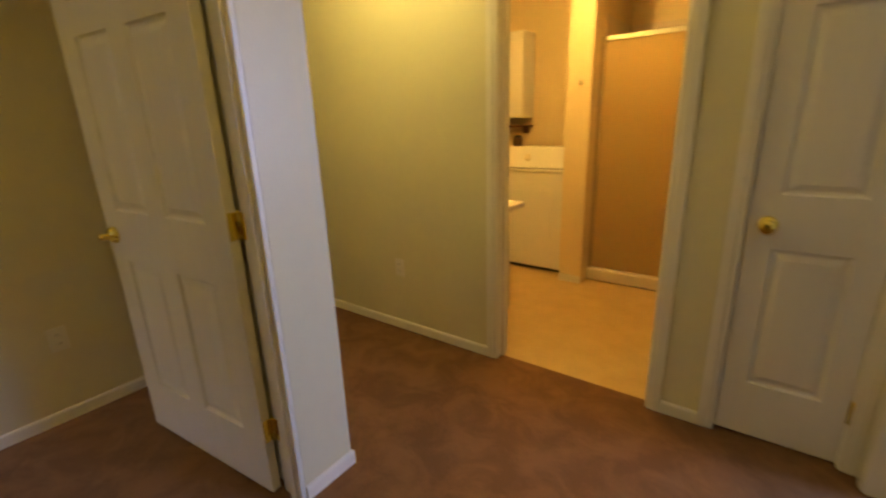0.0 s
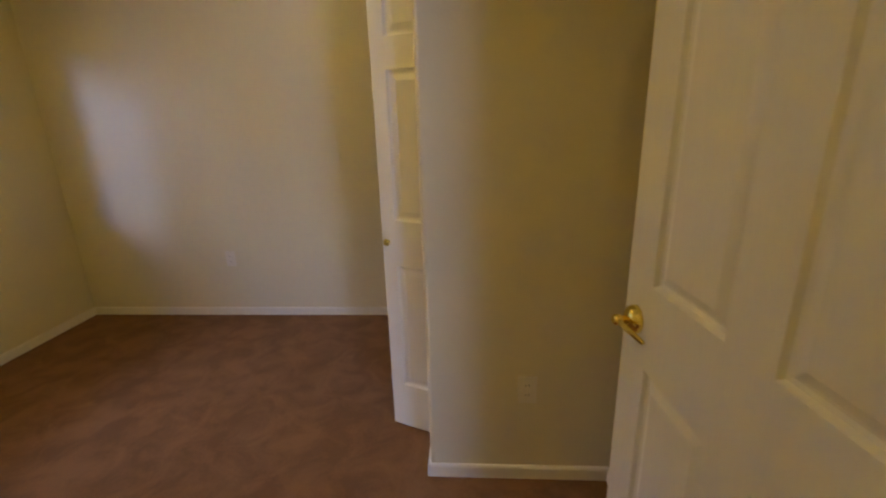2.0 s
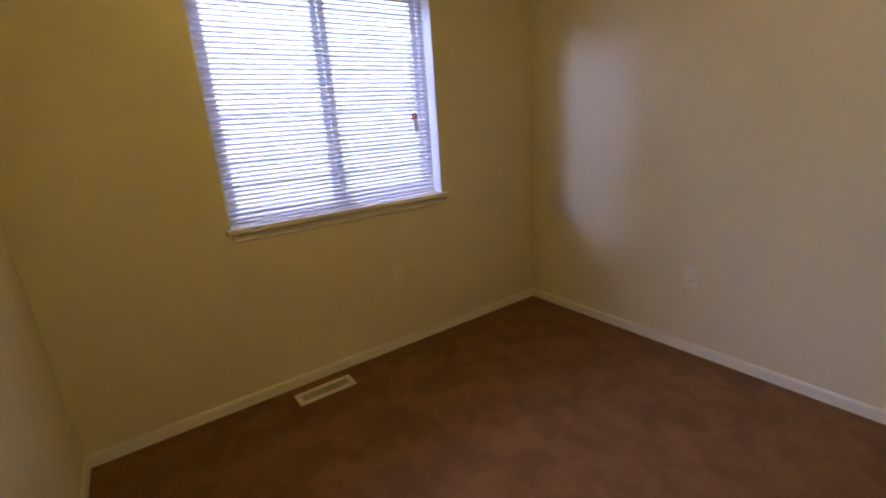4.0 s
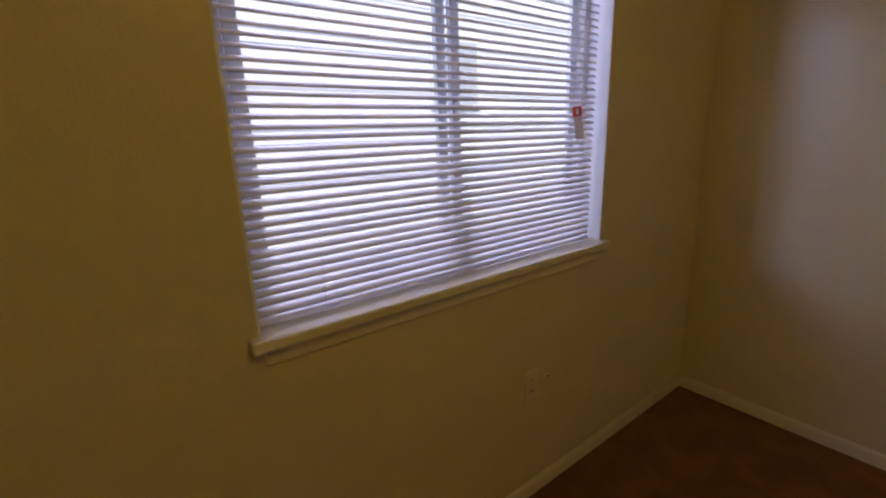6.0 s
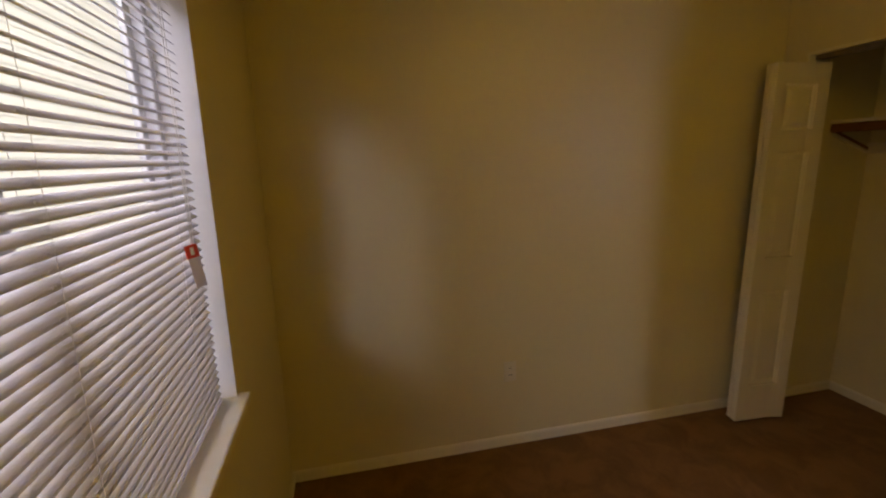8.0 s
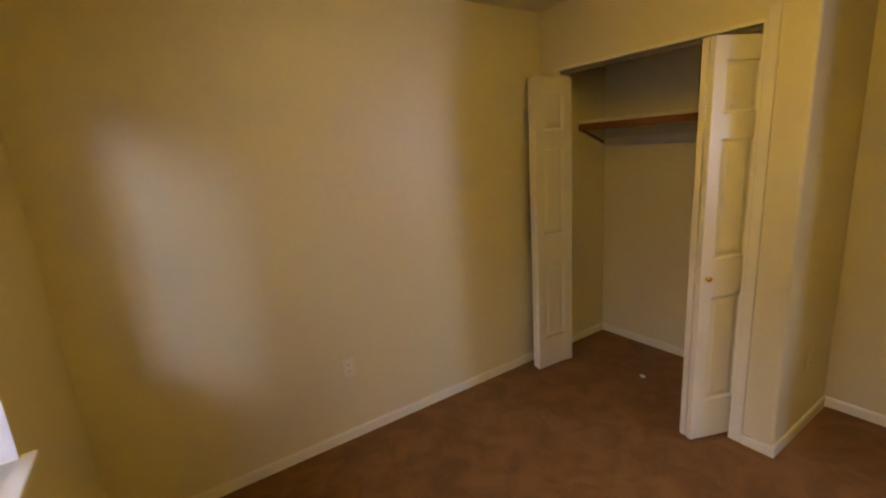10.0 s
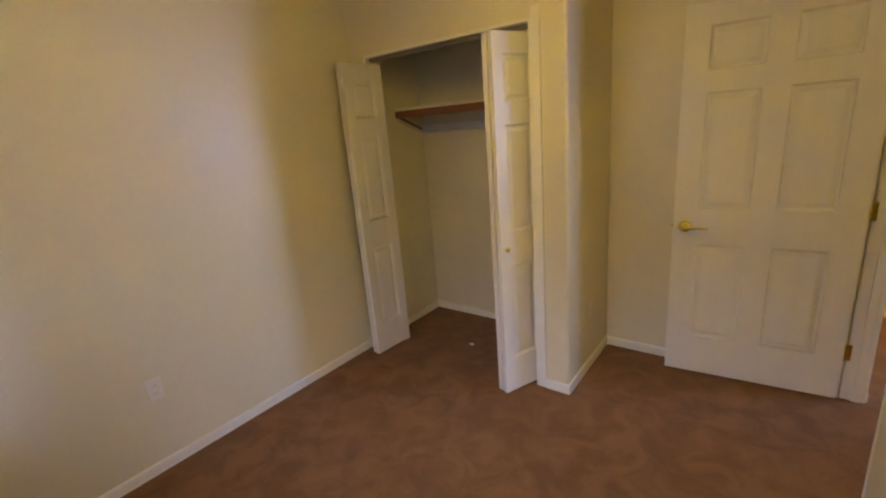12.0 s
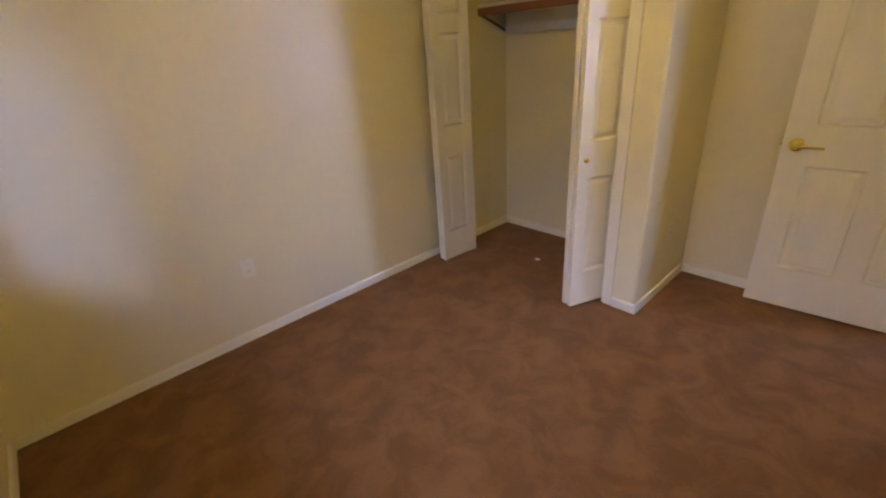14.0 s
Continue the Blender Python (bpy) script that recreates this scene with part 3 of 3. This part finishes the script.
YBL = -0.040
blind = thing("mini_blind", pose(0, YBL, 0), "white aluminium mini blind lowered with slats half open", "blind")
BX_0, BX_1 = WX0 + rv + 0.028, WX1 - rv - 0.006
part("headrail", box(bmesh.new(), (BX_0 - 0.01, -0.014, WZ1 - rv - 0.028), (BX_1, 0.014, WZ1 - rv - 0.001), 0.003), M_SLAT, blind, "white blind headrail")
part("bottom_rail", box(bmesh.new(), (BX_0, -0.011, WZ0 + 0.006), (BX_1, 0.011, WZ0 + 0.020), 0.004, 2), M_SLAT, blind, "white blind bottom rail")
slat_me = None
PITCH, TILT, SW = 0.0212, 30.5, 0.0255
z = WZ0 + 0.036
while z < WZ1 - rv - 0.035:
    if slat_me is None:
        bm = bmesh.new()
        rows = []
        for x in (BX_0, BX_1):
            row = []
            for k in range(6):
                u = (k / 5 - 0.5) * SW
                row.append(bm.verts.new((x, u, 0.0034 * (1 - (2 * u / SW) ** 2))))
            rows.append(row)
        for k in range(5):
            bm.faces.new((rows[0][k], rows[0][k + 1], rows[1][k + 1], rows[1][k])).smooth = True
        low = [[bm.verts.new(v.co + Vector((0, 0, -0.0006))) for v in r] for r in rows]
        for k in range(5):
            bm.faces.new((low[1][k], low[1][k + 1], low[0][k + 1], low[0][k])).smooth = True
        for k in (0, 5):
            bm.faces.new((rows[0][k], rows[1][k], low[1][k], low[0][k]))
        s = part("slat", bm, M_SLAT, blind)
        slat_me = s.data
    else:
        s = new("slat", slat_me)
        s.parent = blind
    s.matrix_local = pose(0, 0, z, -TILT + random.uniform(-1.2, 1.2), random.uniform(-0.05, 0.05), 0)
    z += PITCH
for x in (BX_0 + 0.15, (BX_0 + BX_1) / 2, BX_1 - 0.15):
    for y in (-0.0135, 0.0135):
        part("ladder_cord", lathe(bmesh.new(), [(0.0005, WZ0 + 0.015), (0.0005, WZ1 - rv - 0.02)], Matrix.Translation((x, y, 0)), 5), M_SLAT, blind)
    bm = bmesh.new()
    zz = WZ0 + 0.036
    while zz < WZ1 - rv - 0.035:
        box(bm, (x + 0.004, 0.008, zz - 0.005), (x + 0.010, 0.0095, zz - 0.001))
        zz += PITCH
    part("cord_slot", bm, M_SLAT, blind)
WANDX = 0.915
part("lift_cord", lathe(bmesh.new(), [(0.0014, 1.36), (0.0014, WZ1 - rv - 0.03)], Matrix.Translation((WANDX - 0.012, 0.022, 0)), 6), M_CORD, blind, "white lift cord")
part("lift_cord", lathe(bmesh.new(), [(0.0014, 1.36), (0.0014, WZ1 - rv - 0.03)], Matrix.Translation((WANDX + 0.004, 0.022, 0)), 6), M_CORD, blind, "white lift cord")
tag_o = thing("warning_tag", pose(WANDX, YBL + 0.031, 1.265, 0, 8, -48), "small red and grey paper warning tag on the blind cord", "tag")
part("paper", box(bmesh.new(), (-0.013, -0.0006, 0.0), (0.013, 0.0006, 0.075), 0.0003), M_LABEL, tag_o, "grey printed paper")
part("red_band", box(bmesh.new(), (-0.0145, -0.0010, 0.073), (0.0145, 0.0010, 0.104), 0.0004), M_RED, tag_o, "red printed band with pale bars")
part("print_bar", boxes(((-0.004, 0.0011, 0.080), (0.004, 0.0016, 0.098))), M_CORD, tag_o)


# ---- outlets, vent ----
def outlet(place, turn, label):
    t = thing("wall_outlet", pose(*place, 0, 0, turn), label, "outlet", "wall outlets")
    part("cover_plate", box(bmesh.new(), (-0.035, -0.006, -0.057), (0.035, 0.0, 0.057), 0.003, 2), M_OUTLET, t)
    for z in (-0.02, 0.02):
        sock = part("socket", box(bmesh.new(), (-0.016, -0.0078, z - 0.014), (0.016, -0.0055, z + 0.014), 0.001), M_OUTLET, t)
        for x in (-0.006, 0.006):
            part("slot", boxes(((x - 0.001, -0.0085, z - 0.004), (x + 0.001, -0.0076, z + 0.005))), M_DARK, sock)
    part("screw", lathe(bmesh.new(), [(0.003, 0), (0.0025, 0.0012)], pose(0, -0.0058, 0, 90), 10), M_PLATE, t)
    return t


OUTLET = "off-white duplex outlet plate low on the wall"
outlet((0.0, 1.136, 0.435), 90, OUTLET)
outlet((1.14, 0.0, 0.455), 180, OUTLET)
outlet((XJ, 3.06, 0.40), 90, OUTLET)
outlet((2.20, YH, 0.42), 0, OUTLET)

jack = thing("cable_jack", pose(1.06, 0.0, 0.46, 0, 0, 180), "small dark cable jack hole beside the outlet", "cable jack")
part("collar", lathe(bmesh.new(), [(0.008, 0), (0.008, 0.002), (0.005, 0.004)], pose(0, 0, 0, 90), 12), M_PLATE, jack)
part("pin", lathe(bmesh.new(), [(0.004, 0.001), (0.004, 0.007)], pose(0, 0, 0, 90), 10), M_DARK, jack)

vent = thing("floor_vent", pose(1.705, 0.138, 0.0), "tan enamelled floor register set in the carpet", "floor vent")
bm = bmesh.new()
for lo, hi in (((-0.152, -0.055, 0), (0.152, -0.030, 0.006)), ((-0.152, 0.030, 0), (0.152, 0.055, 0.006)), ((-0.152, -0.030, 0), (-0.125, 0.030, 0.006)), ((0.125, -0.030, 0), (0.152, 0.030, 0.006))):
    box(bm, lo, hi, 0.002)
part("frame", bm, M_VENT, vent)
part("backing", boxes(((-0.126, -0.031, 0.0005), (0.126, 0.031, 0.0015))), M_DARK, vent)
for k in range(20):
    x = -0.119 + k * 0.0125
    part("slat", box(bmesh.new(), (x - 0.0028, -0.030, 0.0015), (x + 0.0028, 0.030, 0.0052), 0.0008), M_VENT, vent)


# ---- ceiling lights ----
def ceiling_light(place, mat, label):
    t = thing("ceiling_light", pose(*place, CEIL), label, "ceiling light", "ceiling lights")
    part("base", lathe(bmesh.new(), [(0.15, 0.0), (0.15, -0.02), (0.145, -0.025)], None, 36), M_PLATE, t)
    part("shade", lathe(bmesh.new(), [(0.142, -0.020), (0.140, -0.034), (0.132, -0.042)], None, 36), mat, t, "lit glass diffuser rim")
    return t


ceiling_light(BED_LAMP, M_DOME_BED, "round flush ceiling light glowing warm yellow")
ceiling_light(HALL_LAMP, M_DOME_WARM, "round flush ceiling light glowing warm yellow")
ceiling_light(ALCOVE_LAMP, M_DOME_WARM, "round flush ceiling light glowing warm yellow")
ceiling_light(BATH_LAMP, M_DOME_WARM, "round flush ceiling light glowing warm yellow")

# ---- hall: linen closet door ----
linen = thing("linen_closet_door", pose(LX0 + 0.002, YH + 0.010, 0.015), "off-white narrow three-panel linen closet door with brass knob, closed", "door")
panel_leaf(linen, LX1 - LX0 - 0.004, 2.02, 0.035, ((0.085, LX1 - LX0 - 0.085),), SIX_ROWS)
knob_set(linen, 0.062, 0.885, 0.035, True, False)

for z in (0.225, 0.985, 1.765):
    h = part("hinge", lathe(bmesh.new(), [(0.0065, -0.045), (0.0065, 0.045), (0.004, 0.050)], Matrix.Translation((LX1 - LX0 - 0.001, -0.009, z)), 14), M_BRASS, linen, "dull brass butt hinge")
    part("hinge_leaf", box(bmesh.new(), (LX1 - LX0 + 0.002, -0.0125, z - 0.0445), (LX1 - LX0 + 0.003, 0.020, z + 0.0445), 0.0004), M_BRASS, h)

# ---- bathroom ----
for z in (0.22, 0.98, 1.76):
    hg = thing("jamb_hinge", pose(BX1, YH + 0.095, z), "dull brass hinge leaf on the bathroom door jamb", "hinge", "bathroom hinges")
    part("hinge_leaf", box(bmesh.new(), (-0.003, -0.06, -0.045), (0.0, 0.0, 0.045), 0.0008), M_BRASS, hg)
    part("knuckle", lathe(bmesh.new(), [(0.0065, -0.045), (0.0065, 0.045)], Matrix.Translation((-0.006, 0.004, 0)), 12), M_BRASS, hg)

bath_door = thing("bathroom_door", pose(BX1 - 0.035, YH + 0.118, 0.01, 0, 0, 88), "off-white panelled bathroom door swung open inwards", "door")
panel_leaf(bath_door, 0.76, 2.02, 0.035, ((0.115, 0.325), (0.435, 0.645)), SIX_ROWS)
bath_door.matrix_world = pose(BX1 + 0.045, YH + 0.118, 0.01, 0, 0, 90)

WX = (2.10, 2.68)
washer = thing("washing_machine", pose(0, 0, 0), "white enamelled washing machine with a control console", "washing machine")
part("body", box(bmesh.new(), (WX[0], 6.10, 0.03), (WX[1], 6.70, 0.86), 0.012, 3), M_ENAMEL, washer)
part("lid", box(bmesh.new(), (WX[0] + 0.01, 6.085, 0.862), (WX[1] - 0.01, 6.60, 0.885), 0.008, 2), M_ENAMEL, washer)
bm = box(bmesh.new(), (WX[0] + 0.005, 6.16, 0.886), (WX[1] - 0.005, 6.34, 1.06), 0.012, 2)
for v in bm.verts:
    if v.co.z > 1.0 and v.co.y < 6.25:
        v.co.y += 0.05
part("console", bm, M_ENAMEL, washer)
part("dial", lathe(bmesh.new(), [(0.03, 0), (0.028, 0.016), (0.02, 0.02)], pose(2.30, 6.185, 0.97, 75), 20), M_CABINET, washer)
part("front_panel", box(bmesh.new(), (WX[0] + 0.10, 6.094, 0.30), (WX[1] - 0.12, 6.101, 0.70), 0.003), M_ENAMEL, washer)
part("kick", boxes(((WX[0] + 0.02, 6.13, 0.0), (WX[1] - 0.02, 6.65, 0.031))), M_DARK, washer)

cab = thing("wall_cabinet", pose(0, 0, 0), "white wall-mounted bathroom cabinet", "cabinet")
part("body", box(bmesh.new(), (1.62, 6.62, 1.30), (2.03, BATH_N - 0.001, 2.06), 0.004), M_ENAMEL, cab)
part("door", box(bmesh.new(), (1.62, 6.60, 1.305), (2.028, 6.619, 2.055), 0.005), M_ENAMEL, cab)

jar = thing("storage_jar", pose(2.165, 6.25, 1.06), "small dark brown jar standing on the washing machine console", "jar")
part("body", lathe(bmesh.new(), [(0.036, 0.0), (0.042, 0.008), (0.044, 0.05), (0.040, 0.068), (0.030, 0.076)], None, 20), M_JAR, jar)
part("lid", lathe(bmesh.new(), [(0.034, 0.0765), (0.034, 0.088), (0.028, 0.093)], None, 20), M_DARK, jar, "dark round lid")
# Brown board and brackets added to stand for the shadow under the cabinet.
under_board = thing("cabinet_shadow_board", pose(1.83, 6.74, 1.21), "short brown board put in for the shadow below the wall cabinet", "shelf")
part("board", box(bmesh.new(), (-0.20, -0.10, 0.0), (0.20, 0.109, 0.018), 0.003), M_CLEAT, under_board)
for x in (-0.15, 0.15):
    part("bracket", box(bmesh.new(), (x - 0.008, 0.0, -0.06), (x + 0.008, 0.109, -0.0005), 0.003), M_CLEAT, under_board)

van = thing("vanity", pose(0, 0, 0), "tan bathroom vanity with pale marble top", "vanity")
part("body", box(bmesh.new(), (1.42, YH + 0.115, 0.09), (2.72, 5.08, 0.77), 0.003), M_CABINET, van)
part("kick", boxes(((1.42, YH + 0.12, 0.0), (2.66, 5.02, 0.09))), M_DARK, van)
part("countertop", box(bmesh.new(), (1.41, YH + 0.112, 0.771), (2.80, 5.12, 0.805), 0.012, 3), M_COUNTER, van, "pale cultured marble top")

sh = thing("shower_enclosure", pose(0, 0, 0), "shower stall with aluminium frame and bronze obscure glass", "shower")
part("curb", box(bmesh.new(), (2.882, 6.10, 0.0), (3.778, 6.20, 0.10), 0.015, 3), M_COUNTER, sh, "pale shower curb")
part("post", box(bmesh.new(), (2.882, 6.13, 0.10), (2.915, 6.165, 1.84), 0.003), M_CHROME, sh)
part("post", box(bmesh.new(), (3.745, 6.13, 0.10), (3.778, 6.165, 1.84), 0.003), M_CHROME, sh)
part("top_rail", box(bmesh.new(), (2.915, 6.125, 1.805), (3.745, 6.170, 1.84), 0.003), M_CHROME, sh)
part("glass_door", box(bmesh.new(), (2.915, 6.145, 0.104), (3.745, 6.151, 1.805), 0.001), M_OBSCURE, sh, "bronze obscure glass")
part("surround", boxes(((2.882, 6.21, 0.0), (2.888, BATH_N - 0.008, 2.0)), ((2.888, BATH_N - 0.008, 0.0), (3.778, BATH_N - 0.002, 2.0)), ((3.772, 6.21, 0.0), (3.778, BATH_N - 0.008, 2.0))), M_SHOWERWALL, sh, "tan shower surround panels")
part("pan", boxes(((2.888, 6.20, 0.0), (3.772, BATH_N - 0.008, 0.05))), M_COUNTER, sh)

hook = thing("towel_hook", pose(2.80, 5.98, 1.53), "small metal towel hook on the partition wall", "hook")
part("base", box(bmesh.new(), (-0.02, -0.006, -0.02), (0.02, 0.0, 0.02), 0.002), M_CHROME, hook)
part("arm", box(bmesh.new(), (-0.006, -0.045, -0.012), (0.006, -0.005, 0.0), 0.003), M_CHROME, hook)

# ---- outside the window ----
structure("ground", boxes(((-300, -300, -0.40), (300, 300, -0.30))), M_GRASS, "flat lawn reaching the horizon", "ground")
structure("outer_wall", boxes(((-0.5, -0.17, -0.35), (WX0 - 0.05, -0.145, 3.0)), ((WX1 + 0.05, -0.165, -0.35), (5.0, -0.145, 3.0)),
    ((WX0 - 0.05, -0.165, -0.35), (WX1 + 0.05, -0.145, WZ0 - 0.05)), ((WX0 - 0.05, -0.165, WZ1 + 0.05), (WX1 + 0.05, -0.145, 3.0))), M_EXTWALL, "stucco outer skin of the house", "wall")

NY = -4.6
house = thing("neighbour_house", pose(0, NY, -0.30), "white-sided neighbouring house with pale trim and a pale reflecting window", "house")
part("wall", boxes(((-26, -6, 0), (2.6, -0.02, 6.6))), M_EXTTRIM, house)
bm = bmesh.new()
zz = 0.1
while zz < 6.5:
    bm2 = [(-26, 0.008, zz), (2.6, 0.008, zz), (2.6, -0.003, zz + 0.16), (-26, -0.003, zz + 0.16)]
    vs = [bm.verts.new(c) for c in bm2]
    bm.faces.new(vs)
    lo = [bm.verts.new((c[0], -0.02, c[2])) for c in bm2[:2]]
    bm.faces.new((vs[0], lo[0], lo[1], vs[1]))
    zz += 0.16
part("siding", bm, M_SIDING, house, "white lap siding with the sky's blue light put into its paint")
part("corner_board", boxes(((2.48, -0.02, 0), (2.62, 0.03, 6.6))), M_EXTTRIM, house, "pale blue-white corner board")
part("roof", boxes(((-26.4, -6.4, 6.6), (3.0, 0.45, 6.75))), M_ROOF, house)
for x0, z0, w, h in ((-2.70, 2.04, 0.80, 0.88), ):
    wd = part("window", boxes(((x0 - 0.08, 0.012, z0 - 0.08), (x0 + w + 0.08, 0.04, z0 + h + 0.08))), M_EXTTRIM, house)
    part("pane", boxes(((x0, 0.04, z0), (x0 + w, 0.044, z0 + h))), M_DARKGLASS, wd, "pale reflecting glass pane")
